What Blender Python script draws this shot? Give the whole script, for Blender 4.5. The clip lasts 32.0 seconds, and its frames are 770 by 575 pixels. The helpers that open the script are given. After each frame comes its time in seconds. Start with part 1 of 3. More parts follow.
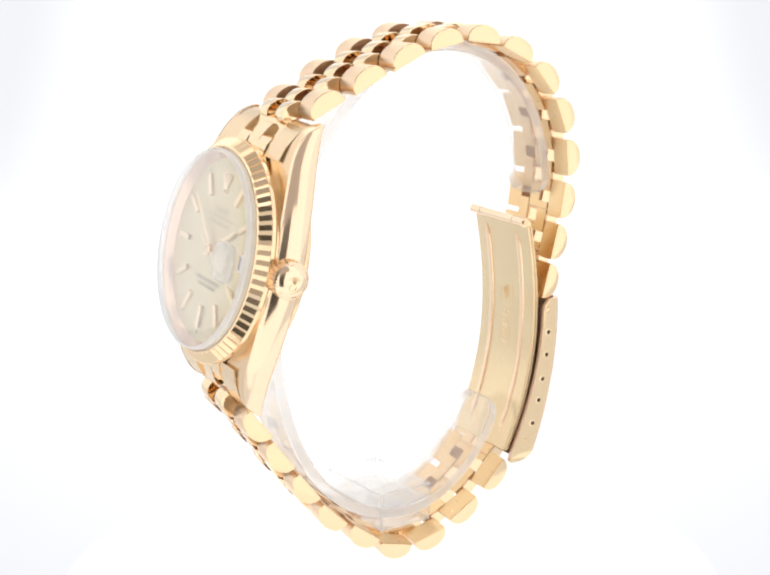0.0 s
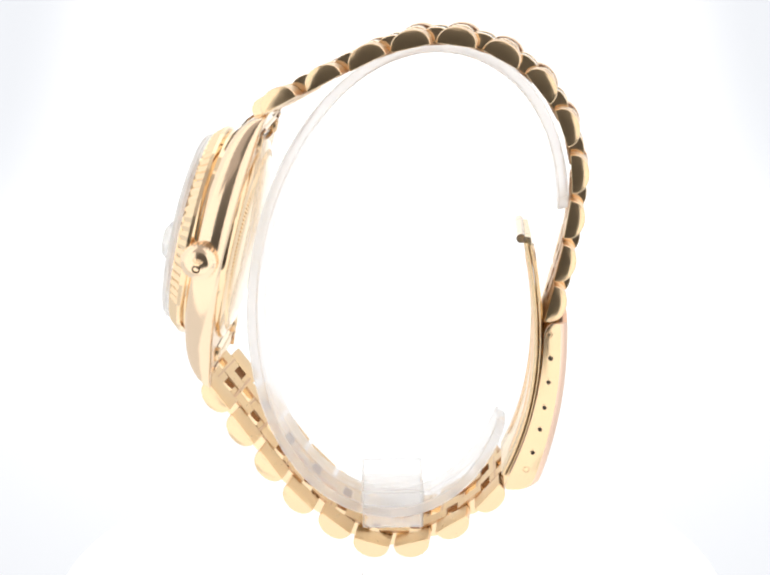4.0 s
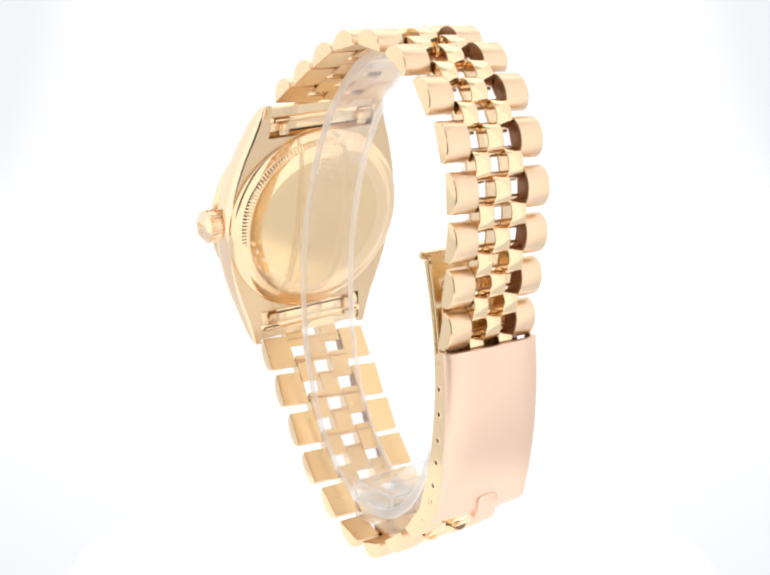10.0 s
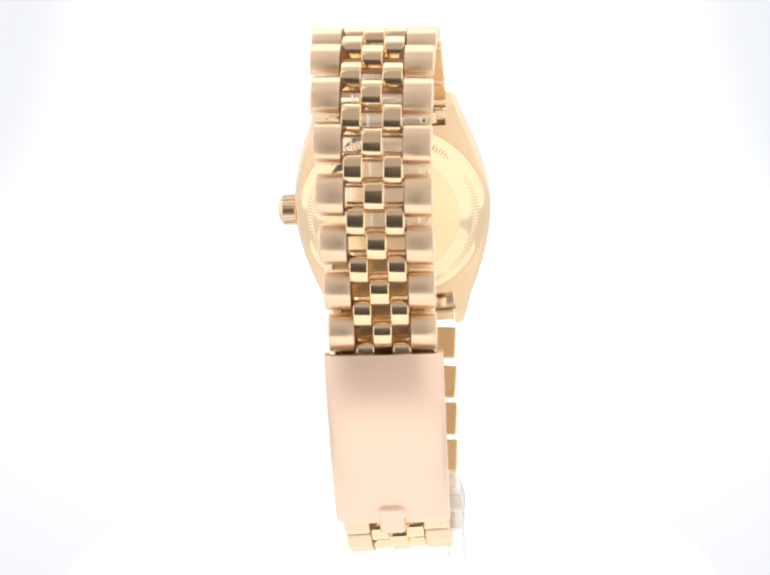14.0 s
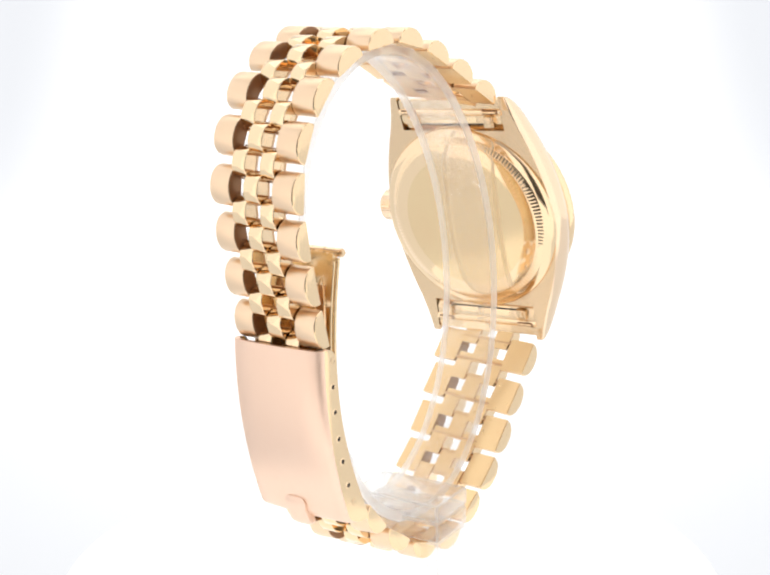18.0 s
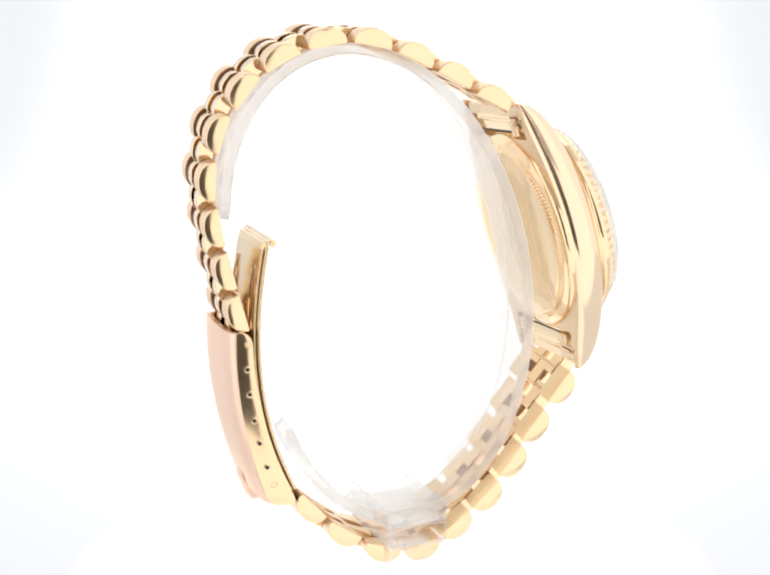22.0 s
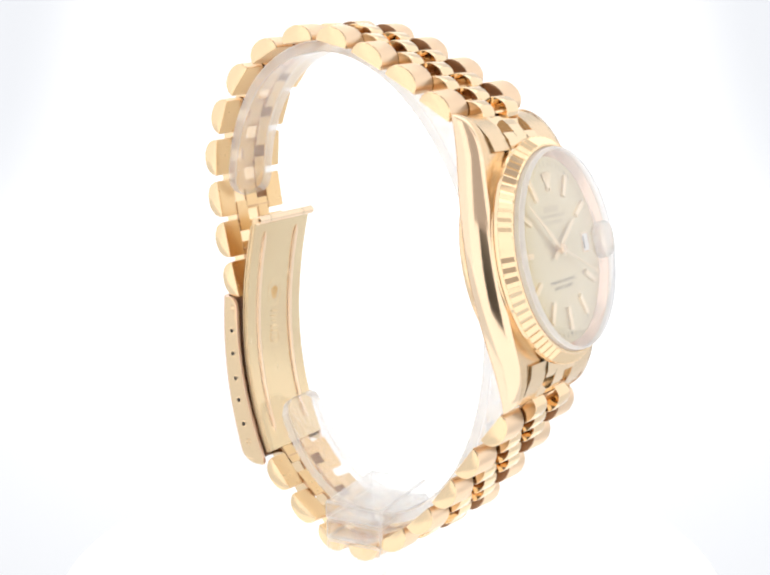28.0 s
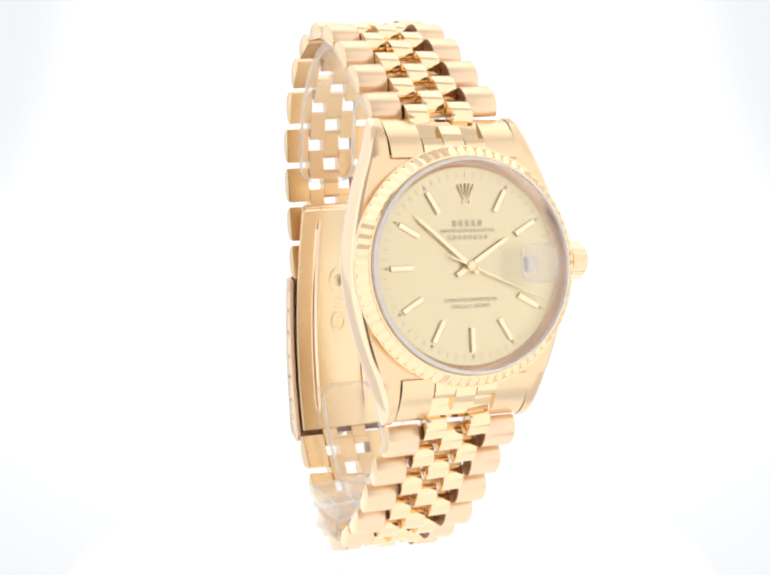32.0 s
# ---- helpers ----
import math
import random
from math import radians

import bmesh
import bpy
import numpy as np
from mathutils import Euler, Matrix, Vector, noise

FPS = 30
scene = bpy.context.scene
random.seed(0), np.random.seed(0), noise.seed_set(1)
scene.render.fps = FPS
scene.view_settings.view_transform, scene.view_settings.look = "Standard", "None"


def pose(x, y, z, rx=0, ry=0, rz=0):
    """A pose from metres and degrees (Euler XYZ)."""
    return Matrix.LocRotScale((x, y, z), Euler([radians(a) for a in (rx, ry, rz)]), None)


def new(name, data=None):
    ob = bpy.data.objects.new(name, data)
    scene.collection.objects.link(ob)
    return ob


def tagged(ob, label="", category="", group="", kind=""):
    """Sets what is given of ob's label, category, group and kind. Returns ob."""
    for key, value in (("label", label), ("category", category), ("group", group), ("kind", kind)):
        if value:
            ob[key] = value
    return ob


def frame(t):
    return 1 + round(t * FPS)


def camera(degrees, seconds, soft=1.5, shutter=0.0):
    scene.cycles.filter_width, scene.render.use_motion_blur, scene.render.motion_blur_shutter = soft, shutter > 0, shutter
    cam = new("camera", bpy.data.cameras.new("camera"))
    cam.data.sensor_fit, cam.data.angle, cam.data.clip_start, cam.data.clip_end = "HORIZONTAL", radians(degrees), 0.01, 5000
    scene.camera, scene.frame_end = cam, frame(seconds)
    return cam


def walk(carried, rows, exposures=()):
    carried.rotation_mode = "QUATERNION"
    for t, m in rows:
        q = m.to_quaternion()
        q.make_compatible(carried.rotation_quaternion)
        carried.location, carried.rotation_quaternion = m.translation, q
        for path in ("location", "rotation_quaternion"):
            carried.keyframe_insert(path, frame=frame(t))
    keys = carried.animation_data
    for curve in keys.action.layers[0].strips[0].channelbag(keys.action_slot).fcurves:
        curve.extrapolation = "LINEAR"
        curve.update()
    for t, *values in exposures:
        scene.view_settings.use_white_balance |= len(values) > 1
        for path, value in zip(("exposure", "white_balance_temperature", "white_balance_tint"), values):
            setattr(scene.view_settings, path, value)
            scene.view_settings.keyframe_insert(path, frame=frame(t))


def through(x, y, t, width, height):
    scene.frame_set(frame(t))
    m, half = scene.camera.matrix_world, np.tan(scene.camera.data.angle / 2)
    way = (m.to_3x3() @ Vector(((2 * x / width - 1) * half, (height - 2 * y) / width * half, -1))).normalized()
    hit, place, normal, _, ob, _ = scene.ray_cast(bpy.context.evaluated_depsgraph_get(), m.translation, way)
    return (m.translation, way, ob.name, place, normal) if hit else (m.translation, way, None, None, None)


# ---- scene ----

# A gold wristwatch on a clear C-shaped stand turns once round on a turntable inside a white light box.
# Lengths of the watch are written in millimetres and scaled by MM.
MM = 0.001
LIFT = 0.050          # the turntable's axis point stands this high over the turntable's top

# ---- camera: it stands still ----
cam = camera(30.47, 32.0, soft=2.3)
EYE = pose(0, 0, 0, 0, 0, 0.146) @ pose(0, 0, 0, 90 - 13.045, 0, 0) @ pose(0, 0, 0, 0, 0, -0.449)
EYE = Matrix.Translation((0.0, -0.222, 0.05083 + LIFT)) @ EYE
walk(cam, [(0.0, EYE), (32.0, EYE)])


# ---- world and light ----
world = bpy.data.worlds.new("room_dark")
scene.world = world
world.use_nodes = True
world.node_tree.nodes["Background"].inputs[0].default_value = (0.02, 0.02, 0.022, 1)
world.node_tree.nodes["Background"].inputs[1].default_value = 0.3
scene.view_settings.exposure = 0.2


def turn_at(t):
    """The turntable's angle in degrees."""
    return 120.67 - 8.679 * t


# ---- materials ----
def material(name):
    m = bpy.data.materials.new(name)
    m.use_nodes = True
    nt = m.node_tree
    return m, nt, nt.nodes["Principled BSDF"], nt.nodes


def wear(nt, bsdf, base, rough, spread=0.05, tint=0.06, scale=900.0, stretch=(1, 1, 1), bump=0.02, dist=0.00002):
    """Two-scale variation of colour, roughness and relief, in the part's own space."""
    n, l = nt.nodes, nt.links
    co = n.new("ShaderNodeTexCoord")
    mp = n.new("ShaderNodeMapping")
    mp.inputs["Scale"].default_value = stretch
    l.new(co.outputs["Object"], mp.inputs["Vector"])
    fine = n.new("ShaderNodeTexNoise")
    fine.inputs["Scale"].default_value = scale
    fine.inputs["Detail"].default_value = 4
    broad = n.new("ShaderNodeTexNoise")
    broad.inputs["Scale"].default_value = 120
    broad.inputs["Detail"].default_value = 3
    l.new(mp.outputs[0], fine.inputs["Vector"])
    l.new(co.outputs["Object"], broad.inputs["Vector"])
    rr = n.new("ShaderNodeMapRange")
    rr.inputs["To Min"].default_value = max(0.0, rough - spread)
    rr.inputs["To Max"].default_value = rough + spread
    l.new(fine.outputs["Fac"], rr.inputs["Value"])
    l.new(rr.outputs[0], bsdf.inputs["Roughness"])
    mix = n.new("ShaderNodeMix")
    mix.data_type = "RGBA"
    mix.inputs["A"].default_value = (*base, 1)
    mix.inputs["B"].default_value = (base[0] * (1 - tint * 0.4), base[1] * (1 - tint), base[2] * (1 - tint * 1.2), 1)
    l.new(broad.outputs["Fac"], mix.inputs["Factor"])
    l.new(mix.outputs["Result"], bsdf.inputs["Base Color"])
    if bump:
        bp = n.new("ShaderNodeBump")
        bp.inputs["Strength"].default_value = bump
        bp.inputs["Distance"].default_value = dist
        l.new(fine.outputs["Fac"], bp.inputs["Height"])
        l.new(bp.outputs[0], bsdf.inputs["Normal"])


def metal(name, base, rough, **kw):
    m, nt, b, n = material(name)
    b.inputs["Metallic"].default_value = 1.0
    wear(nt, b, base, rough, **kw)
    return m


GOLD = metal("polished_gold", (0.90, 0.70, 0.455), 0.07, spread=0.04, scale=700, bump=0.02)
GOLD_BRUSHED = metal("brushed_gold", (0.87, 0.67, 0.465), 0.33, spread=0.03, scale=2600, stretch=(1, 0.1, 0.1), bump=0.008)
GOLD_SATIN = metal("satin_gold", (0.79, 0.60, 0.385), 0.26, spread=0.015, scale=900, bump=0.0)
ROSE = metal("rosy_brushed_gold", (0.91, 0.695, 0.55), 0.42, spread=0.06, scale=2600, stretch=(1, 1, 0.05), bump=0.03)
for brushed in (ROSE, GOLD_BRUSHED):       # the brush marks run along the bracelet
    shine = brushed.node_tree.nodes["Principled BSDF"]
    grain = brushed.node_tree.nodes.new("ShaderNodeTangent")
    grain.direction_type, grain.axis = "RADIAL", "X"
    brushed.node_tree.links.new(grain.outputs[0], shine.inputs["Tangent"])
    shine.inputs["Anisotropic"].default_value = 0.8
    shine.inputs["Anisotropic Rotation"].default_value = 0.25
LEAF_GOLD = metal("greyed_satin_gold", (0.81, 0.67, 0.43), 0.24, spread=0.08, tint=0.14, scale=1500, stretch=(1, 1, 0.15), bump=0.04)
GOLD_CAP = metal("buffed_link_end_gold", (0.88, 0.68, 0.43), 0.13, spread=0.06, scale=700, bump=0.02)
GOLD_PLATE = metal("deep_gold_plate", (0.84, 0.62, 0.34), 0.30, spread=0.07, tint=0.12, scale=1400, bump=0.03)
GOLD_MIRROR = metal("mirror_gold", (0.91, 0.715, 0.51), 0.13, spread=0.03, scale=500, bump=0.01)
GOLD_FLANK = metal("buffed_gold", (0.81, 0.63, 0.41), 0.25, spread=0.05, scale=800, bump=0.0)
BACK_GOLD = metal("back_gold", (0.86, 0.67, 0.40), 0.14, spread=0.05, tint=0.1, scale=1000, bump=0.0)
GOLD_PALE = metal("pale_gold", (0.93, 0.80, 0.57), 0.30, spread=0.04, scale=900, bump=0.0)
# Dull gold; the shade and bounced light of sunken floors are in its colour.
SHADED_FLOOR_GOLD = metal("shaded_dull_gold", (0.72, 0.52, 0.32), 0.36, spread=0.08, tint=0.3, scale=1500, bump=0.05)
# Unpolished gold inside recesses, with their shade put into the brown.
SHADED_RECESS_GOLD = metal("shaded_unpolished_gold", (0.31, 0.19, 0.11), 0.42, spread=0.08, tint=0.3, scale=1500, bump=0.05)
REHAUT = metal("pink_gold_rehaut", (0.86, 0.66, 0.52), 0.22, spread=0.05, scale=1200, bump=0.04)


def plain(name, base, rough=0.5, **kw):
    m, nt, b, n = material(name)
    wear(nt, b, base, rough, **kw)
    return m


DIAL = plain("champagne_dial_lacquer", (0.73, 0.655, 0.44), 0.33, spread=0.05, scale=2500, bump=0)
DIAL.node_tree.nodes["Principled BSDF"].inputs["Metallic"].default_value = 0.85
INK = plain("dark_print", (0.12, 0.10, 0.07), 0.5, bump=0)
INK_SOFT = plain("grey_gold_print", (0.60, 0.52, 0.34), 0.5, bump=0)
INK_FINE = plain("fine_brown_print", (0.36, 0.30, 0.19), 0.5, bump=0)
# Near black that paints the shade inside holes and gaps.
HOLLOW_SHADE = plain("near_black_shade", (0.035, 0.026, 0.014), 0.6, bump=0)
DATE_WHITE = plain("white_date_disc", (0.82, 0.82, 0.80), 0.45, bump=0)


def thin_clear(name, low, high, haze, tint=(0.998, 0.998, 0.998), power=4.0, full=1.0):
    """Clear sheet: see-through, with gloss that grows at grazing angles, and white haze painted for glare."""
    m, nt, b, n = material(name)
    tr = n.new("ShaderNodeBsdfTransparent")
    tr.inputs[0].default_value = (*tint, 1)
    gl = n.new("ShaderNodeBsdfGlossy")
    gl.inputs["Roughness"].default_value = 0.04
    lw = n.new("ShaderNodeLayerWeight")
    lw.inputs["Blend"].default_value = 0.5
    pw = n.new("ShaderNodeMath")
    pw.operation = "POWER"
    pw.inputs[1].default_value = power
    reach = n.new("ShaderNodeMapRange")      # all gloss from this angle on
    reach.inputs["From Max"].default_value = full
    mr = n.new("ShaderNodeMapRange")
    mr.inputs["To Min"].default_value = low
    mr.inputs["To Max"].default_value = high
    mx = n.new("ShaderNodeMixShader")
    nt.links.new(lw.outputs["Facing"], reach.inputs["Value"])
    nt.links.new(reach.outputs[0], pw.inputs[0])
    nt.links.new(pw.outputs[0], mr.inputs["Value"])
    nt.links.new(mr.outputs[0], mx.inputs[0])
    nt.links.new(tr.outputs[0], mx.inputs[1])
    nt.links.new(gl.outputs[0], mx.inputs[2])
    df = n.new("ShaderNodeBsdfDiffuse")
    df.inputs[0].default_value = (0.97, 0.98, 0.99, 1)
    tx = n.new("ShaderNodeTexNoise")
    tx.inputs["Scale"].default_value = 260
    co = n.new("ShaderNodeTexCoord")
    hz = n.new("ShaderNodeMapRange")
    hz.inputs["To Min"].default_value = haze * 0.88
    hz.inputs["To Max"].default_value = haze * 1.12
    m2 = n.new("ShaderNodeMixShader")
    nt.links.new(co.outputs["Object"], tx.inputs["Vector"])
    nt.links.new(tx.outputs["Fac"], hz.inputs["Value"])
    nt.links.new(hz.outputs[0], m2.inputs[0])
    nt.links.new(mx.outputs[0], m2.inputs[1])
    tl = n.new("ShaderNodeBsdfTranslucent")
    tl.inputs[0].default_value = (0.99, 0.99, 1.0, 1)
    both = n.new("ShaderNodeMixShader")
    both.inputs[0].default_value = 0.45
    nt.links.new(df.outputs[0], both.inputs[1])
    nt.links.new(tl.outputs[0], both.inputs[2])
    nt.links.new(both.outputs[0], m2.inputs[2])
    nt.links.new(m2.outputs[0], n["Material Output"].inputs["Surface"])
    n.remove(b)
    return m


CRYSTAL = thin_clear("acrylic_crystal", 0.03, 1.0, 0.012, (0.995, 0.995, 0.99), power=2.2, full=0.90)


def solid_clear(name, rough, haze, through=0.0, lit=0.6):
    """Solid acrylic: refraction, some straight see-through, and white haze painted for piped light and glare."""
    m, nt, b, n = material(name)
    l = nt.links
    gl = n.new("ShaderNodeBsdfGlass")
    gl.inputs["Color"].default_value = (1, 1, 1, 1)
    gl.inputs["IOR"].default_value = 1.49
    gl.inputs["Roughness"].default_value = rough
    tr = n.new("ShaderNodeBsdfTransparent")
    clear = n.new("ShaderNodeMixShader")
    clear.inputs[0].default_value = through
    sheen = n.new("ShaderNodeBsdfGlossy")
    sheen.inputs["Roughness"].default_value = 0.08
    lw = n.new("ShaderNodeLayerWeight")
    lw.inputs["Blend"].default_value = 0.5
    pw = n.new("ShaderNodeMath")
    pw.operation = "POWER"
    pw.inputs[1].default_value = 3.0
    l.new(lw.outputs["Facing"], pw.inputs[0])
    sheet = n.new("ShaderNodeMixShader")
    l.new(pw.outputs[0], sheet.inputs[0])
    l.new(tr.outputs[0], sheet.inputs[1])
    l.new(sheen.outputs[0], sheet.inputs[2])
    l.new(gl.outputs[0], clear.inputs[1])
    l.new(sheet.outputs[0], clear.inputs[2])
    df = n.new("ShaderNodeBsdfDiffuse")
    df.inputs[0].default_value = (0.97, 0.98, 0.99, 1)
    tl = n.new("ShaderNodeBsdfTranslucent")
    tl.inputs[0].default_value = (0.99, 0.99, 1.0, 1)
    both = n.new("ShaderNodeMixShader")
    both.inputs[0].default_value = lit
    l.new(df.outputs[0], both.inputs[1])
    l.new(tl.outputs[0], both.inputs[2])
    co = n.new("ShaderNodeTexCoord")
    tx = n.new("ShaderNodeTexNoise")
    tx.inputs["Scale"].default_value = 260
    l.new(co.outputs["Object"], tx.inputs["Vector"])
    hz = n.new("ShaderNodeMapRange")
    hz.inputs["To Min"].default_value = haze * 0.88
    hz.inputs["To Max"].default_value = haze * 1.12
    l.new(tx.outputs["Fac"], hz.inputs["Value"])
    end = n.new("ShaderNodeMixShader")
    l.new(hz.outputs[0], end.inputs[0])
    l.new(clear.outputs[0], end.inputs[1])
    l.new(both.outputs[0], end.inputs[2])
    l.new(end.outputs[0], n["Material Output"].inputs["Surface"])
    n.remove(b)
    return m


ACRYLIC = solid_clear("clear_acrylic", 0.03, 0.09, 0.95, 0.8)
# Strong haze paints the bright white of lit edges and chamfers.
ACRYLIC_EDGE = solid_clear("acrylic_edge", 0.12, 0.42, 0.95, 0.85)
ACRYLIC_LINE = solid_clear("acrylic_chamfer", 0.10, 0.55, 0.55, 0.75)
# The lens's haze stands in for white glare.
LENS_CLEAR = solid_clear("date_lens", 0.0, 0.11, 0.7, 0.5)
# The crystal's bright rim lines are painted on with white haze.
CRYSTAL_LINE = thin_clear("crystal_bevel", 0.10, 0.9, 0.85)
CRYSTAL_RIM = thin_clear("crystal_rim", 0.08, 0.8, 0.46)
ACRYLIC_BASE = solid_clear("clear_acrylic_base", 0.06, 0.10, 0.93, 0.85)


def glow(name, color, strength, hot=None):
    """A glowing diffuser: hot paints a pool of light on it, by rim brightness and colour, centre and reach."""
    m, nt, b, n = material(name)
    b.inputs["Base Color"].default_value = (0.12, 0.12, 0.12, 1)   # opal sheet: it lets most light through
    b.inputs["Roughness"].default_value = 0.7
    b.inputs["Specular IOR Level"].default_value = 0.1
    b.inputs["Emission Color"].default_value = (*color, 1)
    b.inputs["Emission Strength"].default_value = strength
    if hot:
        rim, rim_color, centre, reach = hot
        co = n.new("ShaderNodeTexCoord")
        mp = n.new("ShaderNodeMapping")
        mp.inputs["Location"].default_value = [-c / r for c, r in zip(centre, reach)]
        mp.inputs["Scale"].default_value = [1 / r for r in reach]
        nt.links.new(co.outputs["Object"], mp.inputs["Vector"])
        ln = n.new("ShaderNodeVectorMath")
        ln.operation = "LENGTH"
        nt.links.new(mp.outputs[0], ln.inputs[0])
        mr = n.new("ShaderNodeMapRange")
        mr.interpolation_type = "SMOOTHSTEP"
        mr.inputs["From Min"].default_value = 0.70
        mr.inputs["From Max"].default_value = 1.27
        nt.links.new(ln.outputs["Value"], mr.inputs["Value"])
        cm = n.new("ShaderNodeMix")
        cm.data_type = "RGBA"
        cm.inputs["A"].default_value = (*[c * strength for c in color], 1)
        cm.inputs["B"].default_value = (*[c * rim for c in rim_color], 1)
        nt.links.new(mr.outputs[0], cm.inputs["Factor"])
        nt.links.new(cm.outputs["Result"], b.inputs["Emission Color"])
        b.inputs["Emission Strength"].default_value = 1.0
    return m


PANEL_TOP = glow("ceiling_diffuser", (1.0, 0.99, 0.97), 1.35)
PANEL_TOP_FRONT = glow("ceiling_front_diffuser", (1.0, 0.96, 0.93), 0.60)
PANEL_SIDE = glow("side_diffuser", (0.99, 0.98, 0.99), 0.94)
PANEL_FRONT = glow("front_diffuser", (1.0, 0.95, 0.93), 1.12)
FLOOR_FILL = glow("front_floor_fill", (1.0, 0.96, 0.94), 1.1)
PANEL_FRONT_TOP = glow("front_top_diffuser", (1.0, 0.90, 0.87), 0.36)
# The sweep's bright pool and bluish falloff are painted into its glow.
SWEEP = glow("sweep_painted_falloff", (1.0, 1.0, 1.0), 1.0, (0.695, (0.93, 0.955, 1.0), (0, 0.60, 0), (0.173, 0.525, 40)))
# The turntable is no lamp; its white brightness is added as glow.
DISC_GLOW = glow("turntable_glow", (1.0, 1.0, 1.0), 1.0)
BLACK = plain("dull_room_paint", (0.30, 0.29, 0.27), 0.8, bump=0)


# ---- mesh helpers (millimetres) ----
def part(name, bm, mat, parent, label="", smooth=38.0, place=None, second=None, pick=None, others=()):
    """Links a bmesh in millimetres as one mesh object under a thing or a part."""
    if place is not None:
        bm.transform(place)
    bmesh.ops.recalc_face_normals(bm, faces=bm.faces[:])
    bmesh.ops.scale(bm, vec=(MM, MM, MM), verts=bm.verts[:])
    me = bpy.data.meshes.new(name)
    bm.to_mesh(me)
    bm.free()
    me.materials.append(mat)
    if second:
        others = (second,)
    if others:
        for other in others:
            me.materials.append(other)
        for f in me.polygons if pick else ():
            f.material_index = int(pick(f.normal))
    me.shade_smooth()
    me.set_sharp_from_angle(angle=radians(smooth))
    ob = new(name, me)
    ob.parent = parent
    if label:
        tagged(ob, label)
    return ob


def loft(rings, cap=True, bm=None, wrap=False):
    bm = bm or bmesh.new()
    rows = [[bm.verts.new(p) for p in ring] for ring in rings]
    k = len(rows[0])
    pairs = list(zip(rows, rows[1:])) + ([(rows[-1], rows[0])] if wrap else [])
    for a, b in pairs:
        for i in range(k):
            bm.faces.new((a[i], a[(i + 1) % k], b[(i + 1) % k], b[i]))
    if cap and not wrap:
        bm.faces.new(rows[0][::-1])
        bm.faces.new(rows[-1])
    return bm


def prism(profile, x0, x1, bevel=0.0, dome=0.0):
    """A profile in (y, z) drawn out along x, its end edges rounded and its end faces slightly domed."""
    if bevel:
        cy = sum(p[0] for p in profile) / len(profile)
        cz = sum(p[1] for p in profile) / len(profile)

        def inset(d):
            out = []
            for y, z in profile:
                r = math.hypot(y - cy, z - cz)
                f = max(0.0, (r - d) / r) if r > 1e-6 else 1
                out.append((cy + (y - cy) * f, cz + (z - cz) * f))
            return out
        sgn = 1 if x1 > x0 else -1
        rings = []
        for x, d in ((x0, bevel * 0.9), (x0 + sgn * bevel * 0.55, bevel * 0.25), (x0 + sgn * bevel * 1.3, 0), (x1 - sgn * bevel * 1.3, 0),
                     (x1 - sgn * bevel * 0.55, bevel * 0.25), (x1, bevel * 0.9)):
            rings.append([(x, y, z) for y, z in inset(d)])
        if dome:
            shrink = lambda x, f: [(x, cy + (y - cy) * f, cz + (z - cz) * f) for y, z in inset(bevel * 0.9)]
            rings = [shrink(x0 - sgn * dome, 0.15), shrink(x0 - sgn * dome * 0.78, 0.5), shrink(x0 - sgn * dome * 0.4, 0.78)] + rings
            rings += [shrink(x1 + sgn * dome * 0.4, 0.78), shrink(x1 + sgn * dome * 0.78, 0.5), shrink(x1 + sgn * dome, 0.15)]
        return loft(rings)
    return loft([[(x0, y, z) for y, z in profile], [(x1, y, z) for y, z in profile]])


def box(x0, x1, y0, y1, z0, z1, bevel=0.0, seg=2):
    bm = bmesh.new()
    bmesh.ops.create_cube(bm, size=1.0, matrix=Matrix.Translation(((x0 + x1) / 2, (y0 + y1) / 2, (z0 + z1) / 2))
                          @ Matrix.Diagonal((x1 - x0, y1 - y0, z1 - z0, 1)))
    if bevel:
        bmesh.ops.bevel(bm, geom=bm.edges[:], offset=bevel, segments=seg, affect="EDGES", profile=0.5)
    return bm


def lathe(profile, seg=96, wave=None):
    """A profile of (radius, height) turned about z; wave(i, j, r, h) shifts a point."""
    rings = []
    for j, (r, h) in enumerate(profile):
        ring = []
        for i in range(seg):
            a = 2 * math.pi * i / seg
            rr, hh = wave(i, j, r, h) if wave else (r, h)
            ring.append((rr * math.cos(a), rr * math.sin(a), hh))
        rings.append(ring)
    return loft(rings)


def lathe_ring(profile, seg=96, wave=None):
    """A closed profile of (radius, height) turned about z."""
    rings = []
    for i in range(seg):
        a = 2 * math.pi * i / seg
        ring = []
        for j, (r, h) in enumerate(profile):
            rr, hh = wave(i, j, r, h) if wave else (r, h)
            ring.append((rr * math.cos(a), rr * math.sin(a), hh))
        rings.append(ring)
    return loft(rings, wrap=True)


def rod(p, q, r, seg=16):
    p, q = Vector(p), Vector(q)
    d = q - p
    m = Matrix.Translation((p + q) / 2) @ d.to_track_quat("Z", "Y").to_matrix().to_4x4()
    bm = bmesh.new()
    bmesh.ops.create_cone(bm, segments=seg, radius1=r, radius2=r, depth=d.length, cap_ends=True, matrix=m)
    return bm


